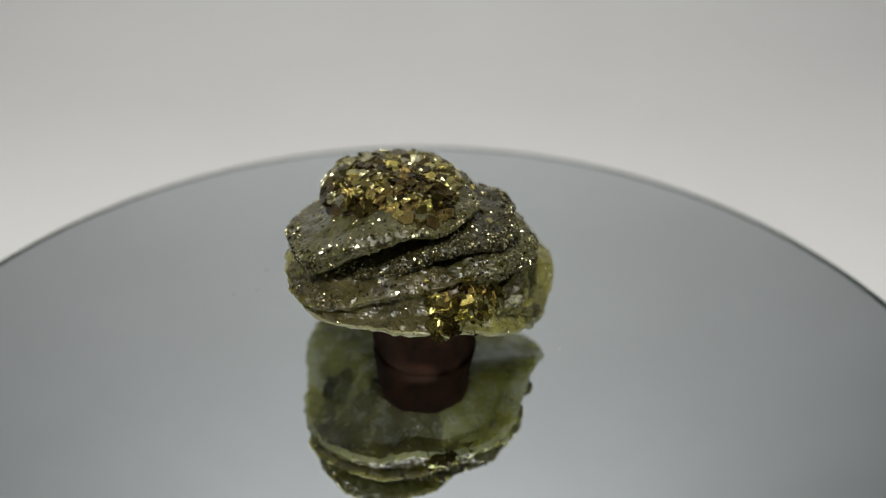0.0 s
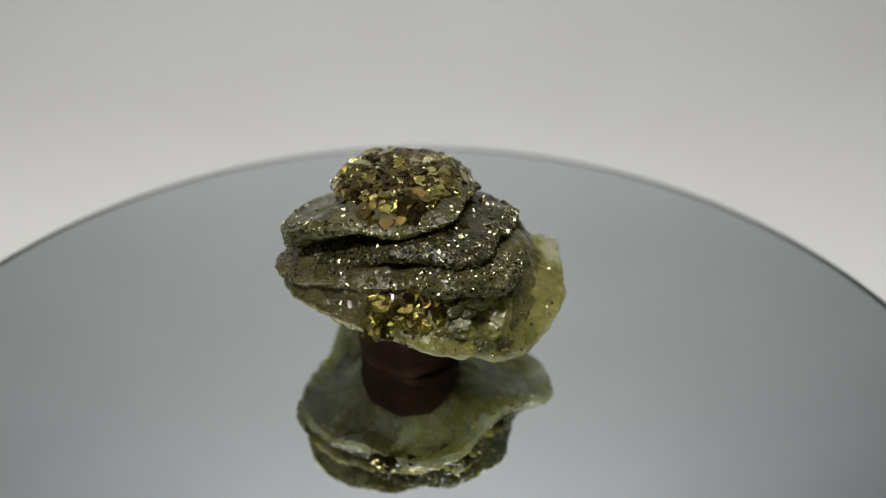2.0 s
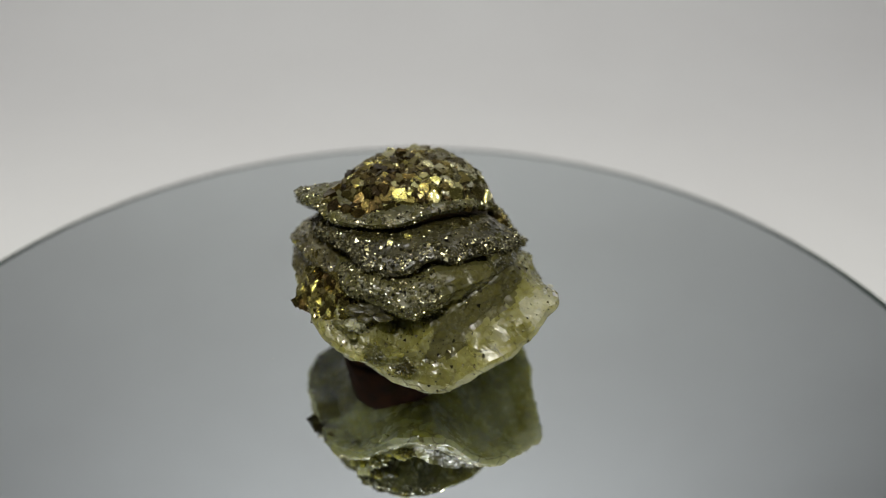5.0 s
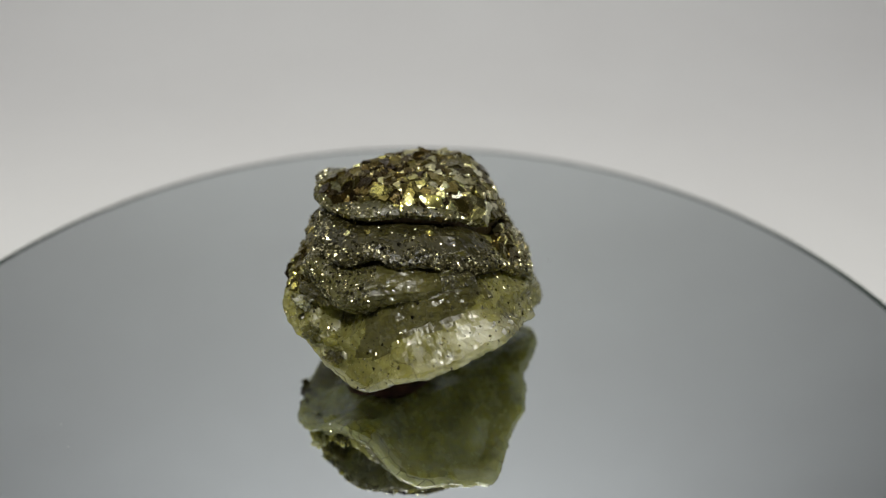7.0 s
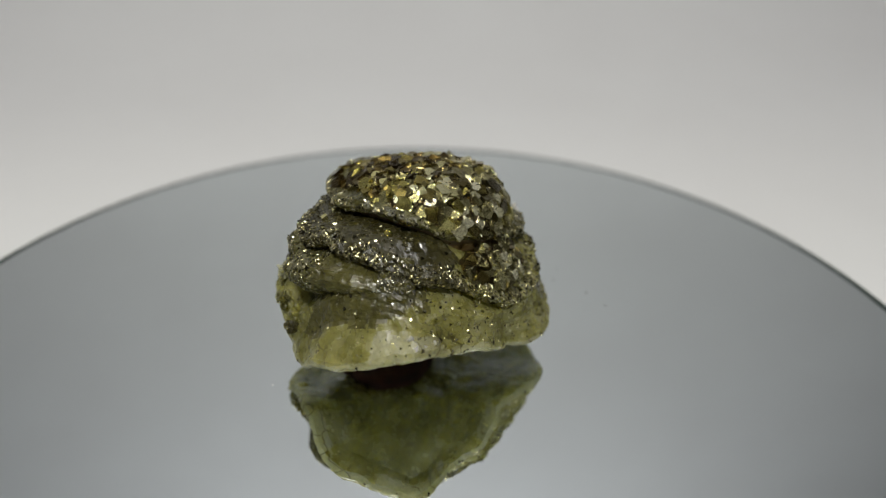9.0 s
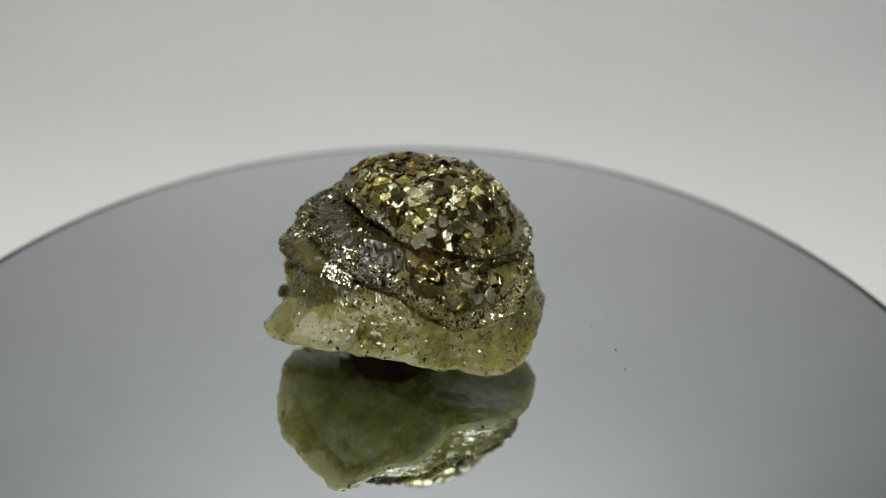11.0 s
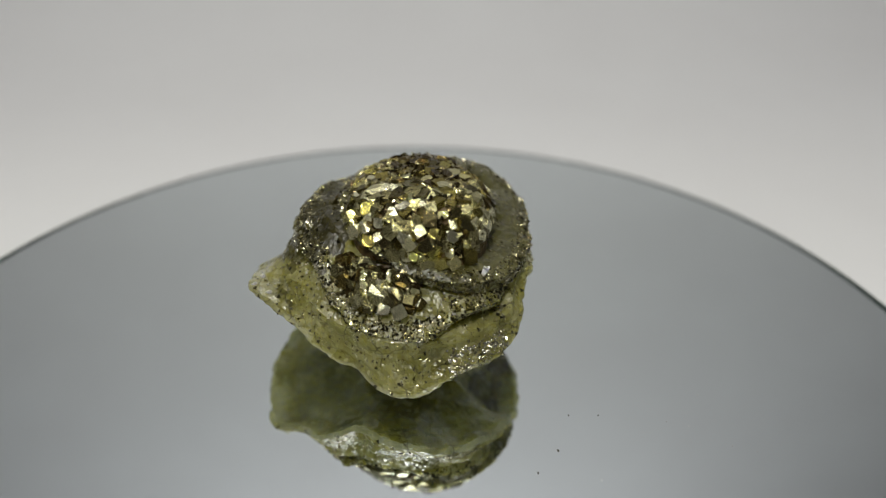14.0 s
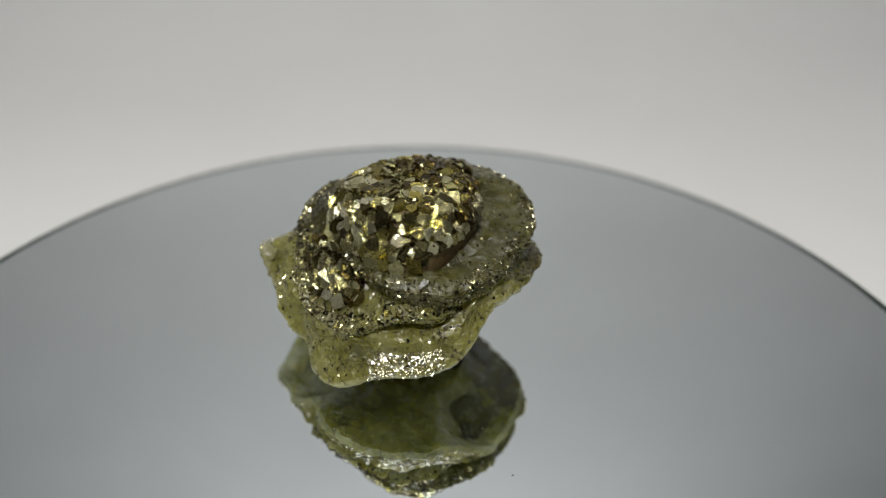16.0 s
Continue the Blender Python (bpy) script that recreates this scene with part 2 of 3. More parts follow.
def leaf(name, rows, profile, mat, label, amp=0.5, seed=1.0, n=360, steps=9, jag=0.5, under=0.0):
    """A leaf of the stone. rows: azimuth and the values the profile draws on; profile(values) gives (r, z) corners from the top's middle to the bottom's."""
    cols = len(rows[0])
    rings = None
    for j in range(n):
        az = -180 + 360 * j / n
        vals = [table_at(rows, az, c) for c in range(1, cols)]
        corners = profile(*vals)
        line = []
        for (r0, z0), (r1, z1) in zip(corners, corners[1:]):
            for s in range(steps):
                u = s / steps
                line.append((r0 + (r1 - r0) * u, z0 + (z1 - z0) * u))
        line.append(corners[-1])
        if rings is None:
            rings = [[None] * n for _ in line]
        a = radians(az)
        for i, (r, z) in enumerate(line):
            p = Vector((r * math.cos(a), r * math.sin(a), z))
            edge = min(1.0, r / 12)
            k = rough(p, amp, 7.0, seed) + rough((p.x, p.y, p.z * 3.0), amp * 0.35, 2.6, seed + 5) - amp * 1.5 * (0.5 - min(0.5, chip(p, 5.5, seed))) - amp * 0.6 * (0.5 - min(0.5, chip(p, 2.4, seed + 2)))
            k += rough(p, amp * 0.22, 1.3, seed + 3) if r > 18 else 0
            if r > 22:
                k += jag * min(1.0, (r - 22) / 10) * (noise.noise(Vector((math.cos(a) * 5, math.sin(a) * 5, z * 0.06 + seed))) + 0.8 * noise.noise(Vector((math.cos(a) * 2.2, math.sin(a) * 2.2, seed + 4))) + 0.35 * noise.noise(Vector((math.cos(a) * 12, math.sin(a) * 12, z * 0.15 + seed))))
            rr = r + (k + 0.9) * edge
            zz = z + rough(p, amp * 0.7, 6.0, seed + 9) * edge
            if under and i > len(line) - 2 * steps - 5:
                zz -= under * (0.45 - min(0.9, chip((p.x, p.y, 0), 13.0, seed + 6))) * min(1.0, r / 16) * min(1.0, max(0.0, (30 - r) / 12))
            rings[i][j] = (rr * math.cos(a) * K, rr * math.sin(a) * K, zz * K)
    return grid_part(name, rings, mat, rock, label, smooth=False)


# lowest, yellow-green leaf: azimuth, rim radius, rim's lower z, shoulder radius, shoulder z
LOWEST = [(-180, 35, 25, 32, 32), (-150, 35.8, 23.5, 32, 32), (-125, 36, 21.8, 31.5, 31), (-108, 34.5, 22.3, 30.5, 31), (-90, 33, 20, 29, 30), (-70, 35.5, 20.5, 30, 28),
          (-50, 39, 17.5, 34, 24), (-35, 39, 14, 36, 20), (-25, 38.5, 9.5, 35, 16), (-6, 41.5, 7.5, 34, 24), (6, 45, 14.5, 33.3, 29), (20, 45.6, 17.5, 33, 32), (32, 45.6, 20.8, 33.5, 32.5),
          (41, 45.8, 22.4, 34.5, 30), (55, 40.3, 18.5, 35, 27), (68, 39.5, 16, 35.5, 25), (86, 36.6, 9.5, 35, 21.5), (108, 42, 7.2, 36.5, 21), (128, 40.3, 12, 36.5, 22), (144, 39.6, 12.6, 36.5, 21), (156, 38.8, 13.8, 36, 22), (167, 36.6, 19, 34, 27)]
leaf("lowest_leaf", LOWEST, lambda r, zb, rs, zs: [(3, 38), (rs - 6, zs + 4), (rs, zs), (rs + 0.22 * (r - rs), zs - 0.5 * (zs - zb - 3)), (r - 0.6, zb + 2.6), (r, zb + 0.8), (r - 1.0, zb - 0.6), (r - 8, zb + 0.8), (16, 14), (3, 13)],
     M_BASE, "translucent yellow-green leaf with a pale broken rim", 0.62, 1.0, jag=0.7, under=2.6)

# thin brown shelf on the front: azimuth, rim radius, rim z
SHELF = [(-172, 33, 28), (-150, 36.5, 27), (-132, 38, 26.8), (-120, 36, 28), (-106, 33, 31), (-92, 31, 31.5), (-75, 30, 32), (-55, 27, 31), (0, 22, 30), (90, 22, 28), (150, 27, 27)]
leaf("front_shelf", SHELF, lambda r, z: [(3, 37), (r - 6, z + 3.2), (r - 1.5, z + 1.2), (r, z + 0.1), (r - 0.8, z - 1.3), (r - 4, z - 2.4), (r - 8, z - 3.5), (3, 24)], M_BROWN, "thin glassy brown shelf with a chipped edge", 0.8, 6.0, jag=1.2)

# second leaf, grey, over the front: azimuth, rim radius, rim z
SECOND = [(-180, 27, 26), (-120, 28, 28), (-75, 26, 31), (-60, 29, 33), (-45, 33.5, 34), (-38, 34.5, 34), (-20, 36.5, 32.5), (-12, 37, 33), (0, 34.4, 34.2), (12, 33.6, 34.5), (25, 33, 33.5), (40, 32, 31.5), (60, 29, 28), (60, 30, 28), (120, 30, 26)]
leaf("second_leaf", SECOND, lambda r, z: [(3, 38), (r - 8, z + 3.5), (r - 2, z + 1.5), (r, z - 0.5), (r - 0.5, z - 3), (r - 3, z - 6), (r - 6, z - 9), (3, 20)], M_GREY, "grey-green leaf dusted with dark specks", 0.7, 2.0)

# third leaf, dark and speckled
THIRD = [(-180, 31, 27, 38), (-150, 30, 32, 39), (-110, 29, 34.5, 40), (-90, 27, 37, 42), (-75, 27, 39.5, 43), (-57, 27, 40, 43), (-35, 31.5, 39, 43), (-24, 31.5, 39, 43), (-7, 29, 41, 43.5), (5, 30.5, 39.5, 43.5), (18, 30, 40, 43.5), (39, 32, 36.5, 43),
         (60, 31.5, 33.5, 41), (75, 34.5, 28.5, 36), (90, 35.6, 22.8, 33), (116, 37.4, 22.6, 32), (132, 36.5, 28, 34), (150, 35.5, 27, 34), (165, 32, 26, 35)]
leaf("third_leaf", THIRD, lambda r, z, zi: [(3, 44), (r - 9, zi - 0.8), (r - 2.5, z + 1.7), (r, z), (r - 0.9, z - 1.9), (r - 3.5, z - 3.6), (r - 8, z - 5.5), (3, 26)], M_DARK, "dark leaf thick with glittering specks along its rim", 0.7, 3.0)

# uppermost leaf, tilted
UPPER = [(-172, 34, 35.6), (-160, 34, 37), (-135, 35.5, 38.5), (-125, 34.5, 41.6), (-115, 32, 44.5), (-90, 26.5, 46), (-75, 25.5, 45.5), (-50, 22, 45), (-34, 21.5, 46), (-5, 17.3, 46.8), (14, 17.5, 47.4), (35, 19.2, 46.4),
         (50, 20.5, 45.5), (61, 22, 42.8), (75, 23.6, 41.6), (90, 25, 40), (109, 28.2, 36.9), (124, 31.6, 35.8), (137, 33.8, 34.8), (150, 34.8, 34), (160, 35, 33.6)]
def upper_profile(r, z):
    t = 1.7 + max(0.0, r - 27) * 0.32
    return [(3, 50), (r - 8, z + 2.5), (r - 2, z + 1.0), (r, z - 0.3), (r - 0.7, z - t), (r - 4, z - t - 1.0), (r - 8, z - t - 1.3), (max(r - 11, 4), z - t - 4), (3, 36)]


leaf("upper_leaf", UPPER, upper_profile, M_GREY, "tilted grey leaf with a glittering rim under the crystal dome", 0.6, 4.0)

# brown core of the crystal dome, steep towards the third leaf: azimuth, base radius, base z
DOME = Vector((-4.0, 4.0))
DOME_BASE = [(-166, 22, 45.8), (-138, 18.8, 47.2), (-123, 18.8, 47.2), (-100, 19.8, 47.2), (-76, 19.5, 46.8), (-50, 17.6, 46.5), (-30, 16.2, 46.8), (14, 14.8, 48), (42, 17.5, 46.8), (60, 20.5, 45), (72, 22.4, 43.4), (88, 23.8, 41.4), (103, 25.6, 39.4), (115, 27.2, 37.8), (131, 28.8, 38.3), (150, 28.4, 41.4), (168, 25, 44.2)]


def dome_at(az, u, sink=0.0):
    """Point of the dome at a share u of the way from its top to its base."""
    a = radians(az)
    r, zb = table_at(DOME_BASE, az, 1), table_at(DOME_BASE, az, 2)
    xy = DOME.lerp(Vector((r * math.cos(a), r * math.sin(a))), u)
    return Vector((xy.x, xy.y, 52.7 - (52.7 - zb) * (0.5 * u ** 3.0 + 0.5 * u ** 8) - sink))


def dome_normal(az, u):
    out = dome_at(az, min(u + 0.04, 1.03)) - dome_at(az, max(u - 0.04, 0.01))
    side = dome_at(az + 4, u) - dome_at(az - 4, u)
    return out.cross(side).normalized()


rng = random.Random(7)


def dome_spot():
    """A chance place on the dome, even over its surface."""
    while True:
        az, u = rng.uniform(-180, 180), rng.uniform(0.02, 1.0)
        out = dome_at(az, min(u + 0.01, 1.0)) - dome_at(az, u - 0.01)
        side = dome_at(az + 1, u) - dome_at(az - 1, u)
        if out.cross(side).length / (0.01 + min(0.01, 1.0 - u)) > rng.uniform(0, 85):
            return az, u


rings = []
for u in (1.0, 0.999, 0.95, 0.88, 0.78, 0.65, 0.5, 0.33, 0.15):
    ring = []
    for j in range(96):
        p = dome_at(360 * j / 96 - 180, u, 1.2)
        if u == 1.0:
            p.z = 36
        ring.append((p.x * K, p.y * K, (p.z + rough(p, 0.5, 5)) * K))
    rings.append(ring)
grid_part("dome_core", rings[::-1], M_CORE, rock, "rusty brown mass under the dome of crystals", smooth=False)

# red-brown foot, a lump of putty pressed flat against the mirror
rings = []
for r, z in ((15.6, -1.3), (15.6, 1), (15.3, 3.5), (15.0, 7), (14.8, 11), (14.2, 15), (12.6, 18)):
    ring = []
    for j in range(120):
        a = 2 * math.pi * j / 120
        rr = r * (1 + 0.13 * noise.noise(Vector((math.cos(a) * 1.3, math.sin(a) * 1.3, z * 0.05))) + 0.05 * noise.noise(Vector((math.cos(a) * 4, math.sin(a) * 4, z * 0.25))))
        ring.append(((4.6 + rr * math.cos(a)) * K, (-7.6 + rr * math.sin(a)) * K, z * K))
    rings.append(ring)
grid_part("foot", rings[::-1], M_FOOT, rock, "red-brown putty foot")


# ---- crystals ----


def crystal_mesh(seed, mat):
    """A blunt pyrite crystal: a skewed cube with some corners cut, flat faces and crisp edges."""
    r = random.Random(seed)
    bm = bmesh.new()
    for x in (-1, 1):
        for y in (-1, 1):
            for z in (-1, 1):
                c = Vector((x * r.uniform(0.75, 1.05), y * r.uniform(0.75, 1.05), z * r.uniform(0.7, 0.95)))
                if r.random() < 0.55:
                    cut = r.uniform(0.35, 0.8)
                    for i in range(3):
                        d = c.copy()
                        d[i] *= 1 - cut
                        bm.verts.new(d * 0.78)
                else:
                    bm.verts.new(c * 0.78)
    bmesh.ops.convex_hull(bm, input=bm.verts[:])
    bmesh.ops.dissolve_limit(bm, angle_limit=0.16, verts=bm.verts[:], edges=bm.edges[:])
    me = bpy.data.meshes.new("crystal")
    bm.to_mesh(me)
    bm.free()
    me.materials.append(mat)
    return me


CRYSTALS = [crystal_mesh(i, M_GOLD) for i in range(14)]
SILVERY = [crystal_mesh(200 + i, M_SILVER) for i in range(14)]
RUSTY = [crystal_mesh(100 + i, M_RUST) for i in range(10)]


def set_crystal(bed, p, normal, size, lean=0.35, rust=0.0, plain=None):
    ob = new("crystal", rng.choice(RUSTY if rng.random() < rust else plain or CRYSTALS))
    ob.parent = bed
    up = (Vector(normal).normalized() + Vector([rng.gauss(0, lean) for _ in range(3)])).normalized()
    q = up.to_track_quat("Z", "Y") @ Euler((0, 0, rng.uniform(0, 6.28))).to_quaternion()
    s = size * K
    ob.matrix_local = Matrix.LocRotScale(Vector(p) * K, q, (s * rng.uniform(0.9, 1.2), s * rng.uniform(0.9, 1.2), s * 0.85))
    return ob


def bed_part(name, az0, az1, r0, z0, r1, z1, label):
    """A brown bank on which crystals sit, curved round the axis."""
    n, rings = 24, []
    for i in range(n + 1):
        a = radians(az0 + (az1 - az0) * i / n)
        swell = math.sin(math.pi * i / n) ** 0.5
        ring = []
        for j in range(12):
            b = 2 * math.pi * j / 12
            r = (r0 + r1) / 2 - 2.0 + (2.2 * math.cos(b) + (r1 - r0) / 2 * math.sin(-b)) * swell
            z = (z0 + z1) / 2 + (z0 - z1) / 2 * math.sin(b) * swell
            p = Vector((r * math.cos(a), r * math.sin(a), z))
            p *= 1 + rough(p, 0.012, 3.0)
            ring.append(tuple(p * K))
        rings.append(ring)
    return grid_part(name, rings, M_CORE, rock, label, smooth=False)


def crystals():
    dome = [o for o in rock.children if o.name == "dome_core"][0]
    # the dome, each crystal as far from its neighbours as chance allows
    spots = []
    for i in range(298):
        best = None
        for _ in range(14):
            az, u = dome_spot()
            p = dome_at(az, u, 1.0)
            gap = min(((p - q).length_squared for q in spots), default=1e9)
            if best is None or gap > best[0]:
                best = (gap, az, u, p)
        _, az, u, p = best
        spots.append(p)
        a = radians(az)
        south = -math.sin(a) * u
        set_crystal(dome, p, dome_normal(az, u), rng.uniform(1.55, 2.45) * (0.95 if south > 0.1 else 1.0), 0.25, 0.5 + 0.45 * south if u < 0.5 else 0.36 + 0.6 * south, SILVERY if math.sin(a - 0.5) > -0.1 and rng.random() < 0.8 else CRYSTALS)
    # ridge under the dome
    ridge = bed_part("crystal_ridge", 68, 118, 27, 36, 32.5, 27.5, "bank of brassy crystals under the dome")
    for i in range(90):
        az = rng.uniform(70, 114)
        u = rng.random()
        drop = 0.0045 * (az - 94) ** 2
        r = 27.0 + 6.3 * u - 0.4 * drop
        z = 36.5 - 9.0 * u + 0.6 * drop
        a = radians(az)
        set_crystal(ridge, ((r - 0.5) * math.cos(a), (r - 0.5) * math.sin(a), z - 0.4), (math.cos(a), math.sin(a), 0.45), rng.uniform(1.5, 2.4), 0.36, 0.15, SILVERY)
    # pocket low on the front
    pocket = bed_part("crystal_pocket", -82, -40, 28, 32, 35.2, 20.8, "pocket of golden crystals in the lower leaf")
    for i in range(80):
        az = rng.uniform(-81, -41)
        u = rng.random()
        r = 28.5 + 7.4 * u
        z = 32.0 - 11.2 * u
        a = radians(az)
        set_crystal(pocket, ((r - 0.8) * math.cos(a), (r - 0.8) * math.sin(a), z), (math.cos(a), math.sin(a), 0.6), rng.uniform(1.4, 2.6), 0.4, 0.7 if u < 0.45 else 0.1)
    # a few large ones on the upper leaf
    for az, r, z in ((-92, 22.0, 47.2), (-85, 23.5, 46.6), (-76, 23, 46.4), (-68, 21.5, 46.3), (-98, 20.5, 47.8), (-60, 20, 46.4)):
        a = radians(az)
        set_crystal(dome, (r * math.cos(a), r * math.sin(a), z), (0.5 * math.cos(a), 0.5 * math.sin(a), 1), rng.uniform(1.7, 2.4), 0.25, 1.0)
    for az, r, z in ((130, 35.6, 28.6), (134.5, 35.8, 28.4), (24, 21, 42.6), (-30, 24.5, 42.0), (-20, 21.5, 42.4), (34, 19.5, 45.8)):
        a = radians(az)
        set_crystal(dome, (r * math.cos(a), r * math.sin(a), z), (0.5 * math.cos(a), 0.5 * math.sin(a), 1), rng.uniform(1.0, 1.5), 0.25, 0.3)


crystals()


def crust(spots, lumps=5, name="white_crust"):
    """Small chalky lumps pressed onto the leaves."""
    bm = bmesh.new()
    for az, r, z, size in spots:
        a = radians(az)
        for _ in range(lumps):
            c = Vector((r * math.cos(a), r * math.sin(a), z)) + Vector([rng.gauss(0, size * 0.45) for _ in range(3)])
            got = bmesh.ops.create_icosphere(bm, subdivisions=2, radius=1.0)
            q = Euler((rng.uniform(0, 6), rng.uniform(0, 6), rng.uniform(0, 6))).to_matrix()
            for v in got["verts"]:
                w = v.co.copy()
                w *= size * (0.8 + 0.5 * noise.noise(w * 1.7 + c))
                w = q @ Vector((w.x, w.y * 0.7, w.z * 0.45))
                v.co = (c + w) * K
    ob = part(name, bm, M_WHITE, rock, "chalky white crust")
    tagged(ob, kind="stuff")


crust([(146, 33.0, 36.4, 1.1), (144, 38.0, 15.8, 0.9), (17, 28.4, 39.8, 0.8), (128, 36.0, 27.2, 0.7), (36, 44.2, 23.4, 1.1), (41, 44.8, 24.2, 1.3), (45, 43.0, 24.6, 1.1), (39, 42.5, 25.4, 1.0), (60, 37.5, 19.5, 0.8)], 4)


def chunk(az, r, z, size, seed, mat, label):
    """A broken lump wedged in the lower leaf."""
    bm = bmesh.new()
    bmesh.ops.create_icosphere(bm, subdivisions=5, radius=1.0)
    a = radians(az)
    c = Vector((r * math.cos(a), r * math.sin(a), z))
    for v in bm.verts:
        d = v.co.copy()
        k = 1 + rough(d, 0.28, 0.8, seed) - 0.8 * (0.5 - min(0.5, chip(d, 0.9, seed))) + rough((d.x, d.y, d.z * 3), 0.05, 0.4, seed)
        d = Vector((d.x * size[0], d.y * size[1], d.z * size[2])) * k
        d = Matrix.Rotation(a, 3, "Z") @ d
        v.co = (c + d) * K
    part("broken_chunk", bm, mat, rock, label)


chunk(-45, 34.8, 21.0, (3.8, 6.5, 4.0), 3.0, M_GREY, "grey broken lump dotted with specks")
chunk(-28, 34.6, 14.5, (4.2, 7.0, 4.0), 5.0, M_BASE, "yellow-green broken lump")
chunk(-33, 37.8, 17.6, (2.4, 3.4, 2.6), 11.0, M_GREY, "grey broken lump dotted with specks")
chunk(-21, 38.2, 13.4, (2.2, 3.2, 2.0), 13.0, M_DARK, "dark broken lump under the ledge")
chunk(-41, 36.2, 24.2, (2.4, 3.0, 2.2), 17.0, M_PALE, "pale broken lump")
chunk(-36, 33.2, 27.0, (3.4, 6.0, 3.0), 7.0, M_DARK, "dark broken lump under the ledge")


def panel():
    """A pale cleavage face with fine steps, leaning on the third leaf."""
    n, m, verts, faces = 16, 18, [], []
    for i in range(n + 1):
        for j in range(m + 1):
            u, w = i / n, j / m
            az = radians(24 + 17 * u)
            r = 27.6 + 5.6 * w + 0.25 * math.sin(w * 9)
            z = 41.2 - 7.4 * w - 1.6 * max(0.0, w - 0.6) + 0.22 * (j % 3) - 1.6 * max(abs(2 * u - 1), abs(2 * w - 1)) ** 5
            p = Vector((r * math.cos(az), r * math.sin(az), z))
            verts.append(p * (1 + rough(p, 0.006, 2.0)))
    low = [v - Vector((0, 0, 1.6)) for v in verts]
    k, w = len(verts), m + 1
    for i in range(n):
        for j in range(m):
            q = (i * w + j, i * w + j + 1, (i + 1) * w + j + 1, (i + 1) * w + j)
            faces += [q, tuple(k + t for t in reversed(q))]
    rim = [i * w for i in range(n)] + [n * w + j for j in range(m)] + [i * w + m for i in range(n, 0, -1)] + [j for j in range(m, 0, -1)]
    for a, b in zip(rim, rim[1:] + rim[:1]):
        faces.append((a, b, k + b, k + a))
    me = bpy.data.meshes.new("cleavage_panel")
    me.from_pydata([tuple(v * K) for v in verts + low], [], faces)
    me.materials.append(M_OLIVE)
    ob = new("cleavage_panel", me)
    ob.parent = rock
    tagged(ob, "glossy cleavage face with fine steps")


panel()


def pale_rim():
    """The fresh break along the lowest rim is paler than the skin."""
    ob = [o for o in rock.children if o.name == "lowest_leaf"][0]
    ob.data.materials.append(M_PALE)
    ob.data.materials.append(M_BROWN)
    ob.data.materials.append(M_OLIVE)
    for poly in ob.data.polygons:
        c = poly.center / K
        az, r = math.degrees(math.atan2(c.y, c.x)), math.hypot(c.x, c.y)
        band = 2.8 if -30 < az < 70 else 1.6
        up = c.z - table_at(LOWEST, az, 2)
        if (26 < az < 54 and r > 40.5 + 3.0 * noise.noise(c / 3.0)) or r > table_at(LOWEST, az, 1) - 4.5 and up < band * (0.8 + 0.35 * noise.noise(c / 5.0)) and poly.normal.z > -0.85:
            poly.material_index = 1
        elif -145 < az + 12 * noise.noise(c / 5.0) < -72:
            poly.material_index = 2
        elif -14 < az + 8 * noise.noise(c / 6.0) < 48 and up > 7.5 + 1.6 * noise.noise(c / 3.0):
            poly.material_index = 3


pale_rim()

# the second leaf is clear and olive where it has broken off
leaf2 = [o for o in rock.children if o.name == "second_leaf"][0]
leaf2.data.materials.append(M_OLIVE)
for poly in leaf2.data.polygons:
    c = poly.center / K
    if -8 + 6 * noise.noise(c / 4.0) < math.degrees(math.atan2(c.y, c.x)) < 75:
        poly.material_index = 1

# the third leaf turns yellow-green where it is thin
leaf3 = [o for o in rock.children if o.name == "third_leaf"][0]
leaf3.data.materials.append(M_BASE)
for poly in leaf3.data.polygons:
    c = poly.center / K
    if 64 + 10 * noise.noise(c / 4.0) < math.degrees(math.atan2(c.y, c.x)) < 172:
        poly.material_index = 1


def specks(name, count, where, smin, smax, label, mat=None, face=None):
    """Tiny crystals dusted over a leaf, half sunk in its skin, as one piece of stuff."""
    verts, faces = [], []
    for _ in range(count):
        p, nrm = where()
        s = smin + (smax - smin) * rng.random() ** 2.6
        q = Euler((rng.uniform(0, 6.3), rng.uniform(0, 6.3), rng.uniform(0, 6.3))).to_matrix()
        flat = 1.0
        if face is not None:
            up = (face + Vector([rng.gauss(0, 0.17) for _ in range(3)])).normalized()
            q, flat = (up.to_track_quat("Z", "Y") @ Euler((0, 0, rng.uniform(0, 6.3))).to_quaternion()).to_matrix(), 0.12
        p = Vector(p) - nrm * s * 0.35 * flat
        b0 = len(verts)
        for c in ((1, 0, 0), (-1, 0, 0), (0, 1, 0), (0, -1, 0), (0, 0, 1), (0, 0, -1)):
            verts.append(tuple((p + q @ (Vector((c[0], c[1], c[2] * flat)) * s * rng.uniform(0.7, 1.1))) * K))
        for f in ((0, 2, 4), (2, 1, 4), (1, 3, 4), (3, 0, 4), (2, 0, 5), (1, 2, 5), (3, 1, 5), (0, 3, 5)):
            faces.append(tuple(b0 + i for i in f))
    me = bpy.data.meshes.new(name)
    me.from_pydata(verts, [], faces)
    me.materials.append(mat or M_SPECK)
    ob = new(name, me)
    ob.parent = rock
    return tagged(ob, label, kind="stuff")


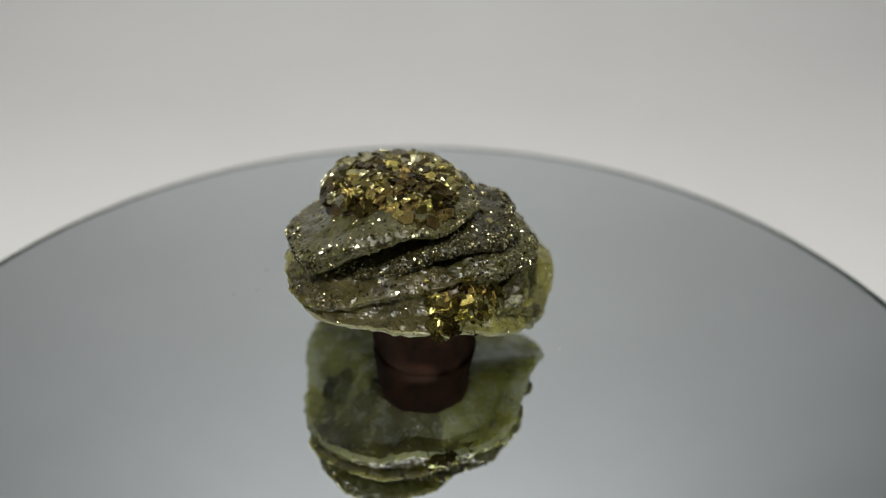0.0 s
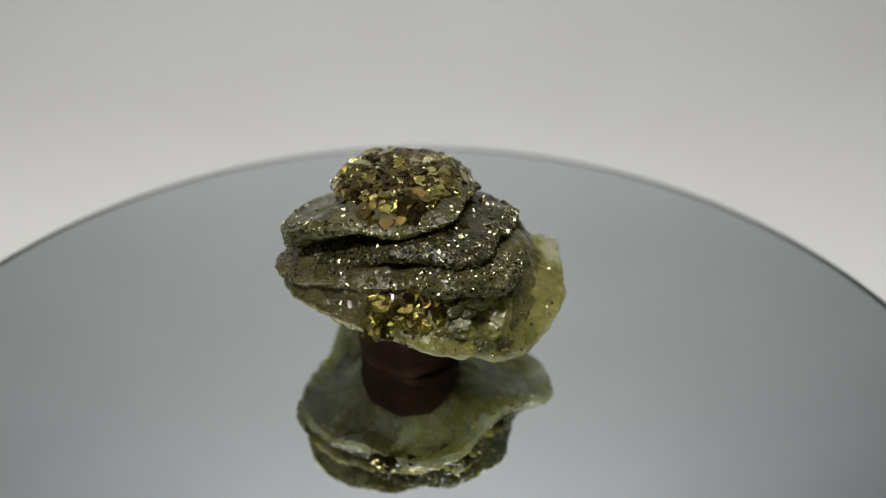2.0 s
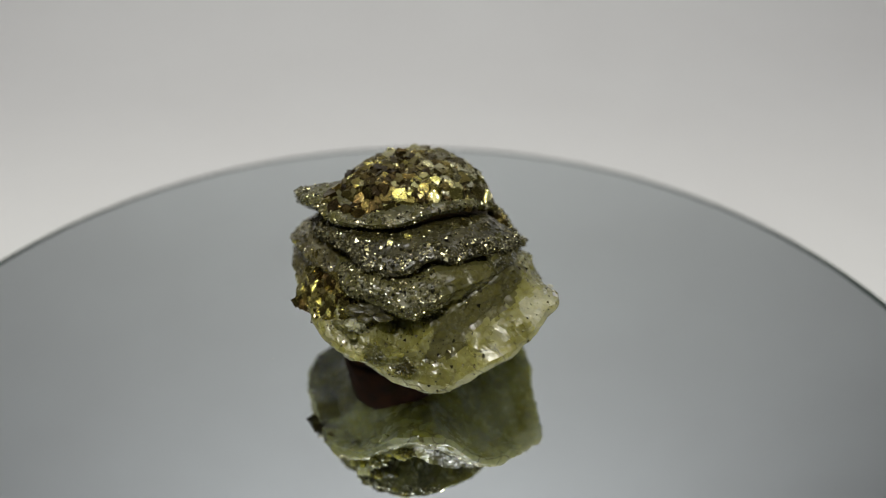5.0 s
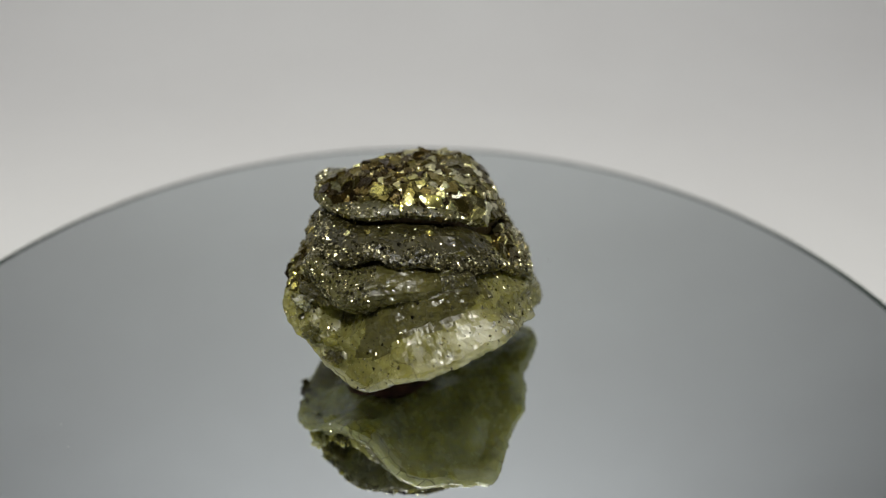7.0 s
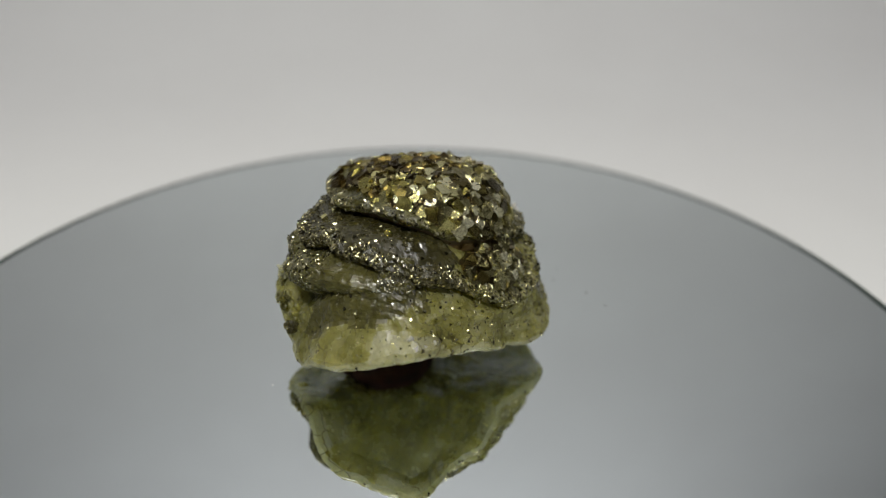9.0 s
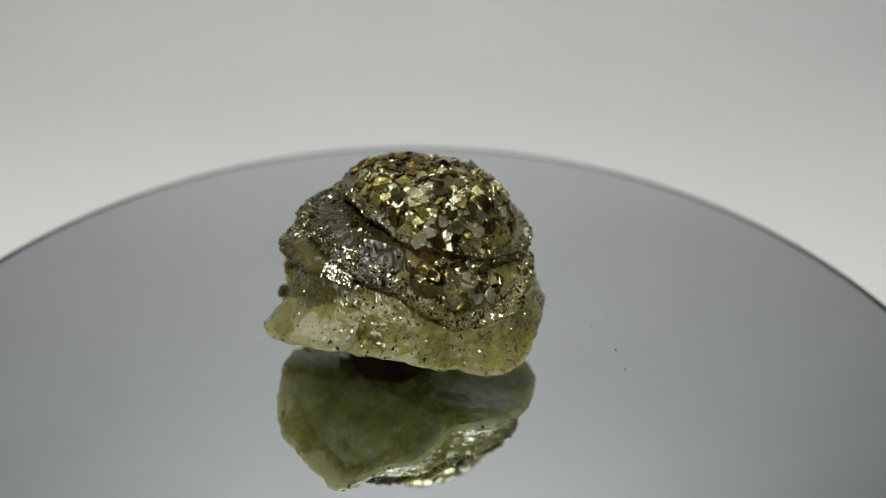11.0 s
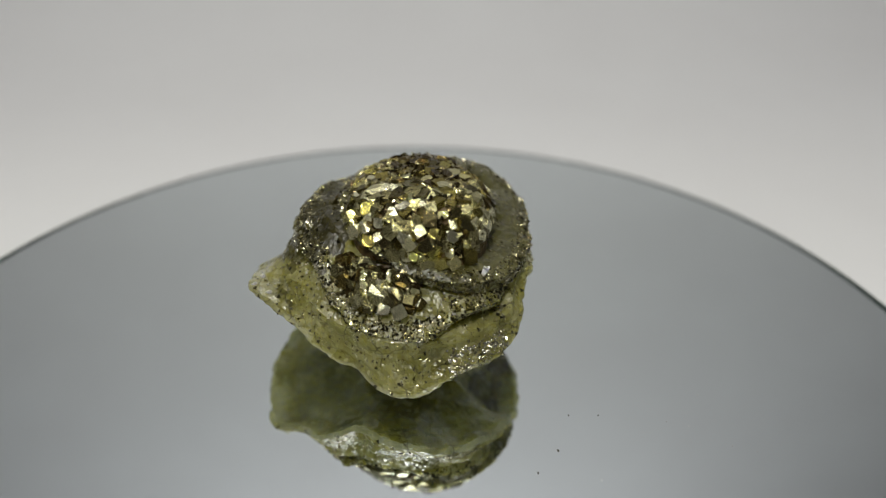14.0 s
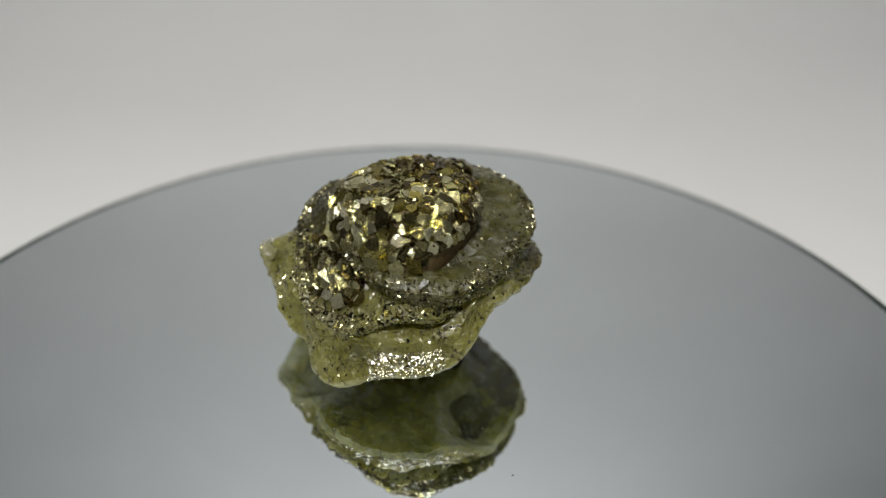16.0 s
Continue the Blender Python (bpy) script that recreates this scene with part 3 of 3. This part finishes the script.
def scatter(leaf_ob, n_in):
    """Gives places on a leaf's skin, from its own faces; n_in(az, r, z, normal) is the chance to keep one."""
    me = leaf_ob.data
    polys = [(poly.center.copy(), poly.normal.copy(), poly.area) for poly in me.polygons]
    keep, weights = [], []
    for c, nn, ar in polys:
        w = ar * n_in(math.degrees(math.atan2(c.y, c.x)), math.hypot(c.x, c.y) / K, c.z / K, nn)
        if w > 0:
            keep.append((c, nn, math.sqrt(ar) * 0.5))
            weights.append(w)
    cum = list(np.cumsum(weights))

    def one():
        c, nn, s = rng.choices(keep, cum_weights=cum)[0]
        off = Vector([rng.uniform(-s, s) for _ in range(3)])
        return (c + off - nn * off.dot(nn)) / K, nn
    return one


ob = {o.name: o for o in rock.children}
specks("rim_specks", 4600, scatter(ob["third_leaf"], lambda az, r, z, n: (1.0 if r > table_at(THIRD, az, 1) - 3.6 and n.z > -0.5 else 0.0) + (0.22 if -75 < az < 40 and n.z > 0 and r > 17 else 0.035 if n.z > 0 else 0)), 0.22, 1.0, "glittering pyrite specks")
specks("upper_specks", 2600, scatter(ob["upper_leaf"], lambda az, r, z, n: (1.0 if r > table_at(UPPER, az, 1) - 3.0 and n.z > -0.5 else 0.10 if n.z > 0 else 0.0)), 0.2, 0.95, "glittering pyrite specks")
specks("second_specks", 2200, scatter(ob["second_leaf"], lambda az, r, z, n: 1.0 if n.z > -0.4 and r > 26 and -60 < az < -6 else 0.03), 0.18, 0.75, "glittering pyrite specks")
specks("lower_specks", 2000, scatter(ob["lowest_leaf"], lambda az, r, z, n: (1.0 if n.z > 0.1 else 0.0) * (1.0 if 40 < az < 155 or -60 < az < -20 else 0.4)), 0.22, 0.9, "scattered dark pyrite specks")
# glitter patch: bright flakes share one tilt that mirrors the front lamp
specks("sparkle_specks", 330, scatter(ob["lowest_leaf"], lambda az, r, z, n: 1.0 if 124 < az < 152 and n.z > -0.2 and 11 < z < 18.5 and r > 36 else 0), 0.25, 0.8, "silvery flakes added to glint, all tilted towards the front lamp", M_SPARK, Vector((-0.48, 0.41, 0.776)))
# flakes added for the panel's glint, tilted to mirror the lamp, not along the panel
specks("panel_flakes", 300, scatter(ob["cleavage_panel"], lambda az, r, z, n: 1.0 if n.z > 0.2 else 0.0), 0.3, 0.9, "silvery flakes added to glint, all tilted towards the front lamp", M_SPARK, Vector((0.055, 0.63, 0.776)))
specks("shelf_specks", 700, scatter(ob["front_shelf"], lambda az, r, z, n: 1.0 if n.z > 0 and r > 26 and az < -60 else 0), 0.2, 0.8, "scattered pyrite specks")


def on_dome():
    az, u = dome_spot()
    return dome_at(az, u, 0.2), dome_normal(az, u)


specks("crystal_fill", 1150, on_dome, 0.8, 1.6, "small brassy crystals filling the gaps", M_FILL)


def motions():
    steps = 80
    lean = (0.024, -0.203)         # degrees by which the platter runs out of true
    spin = [(16.0 * i / steps, SPIN * 16.0 * i / steps) for i in range(steps + 1)]
    walk(rock, [(t, pose(0, 0, 0, 0, 0, turn)) for t, turn in spin])
    walk(table, [(t, pose(0.00168, 0.00254, 0, *lean, turn)) for t, turn in spin])
    for ob in DUST:
        walk(ob, [(t, pose(0, 0, 0, *lean, turn)) for t, turn in spin])


motions()
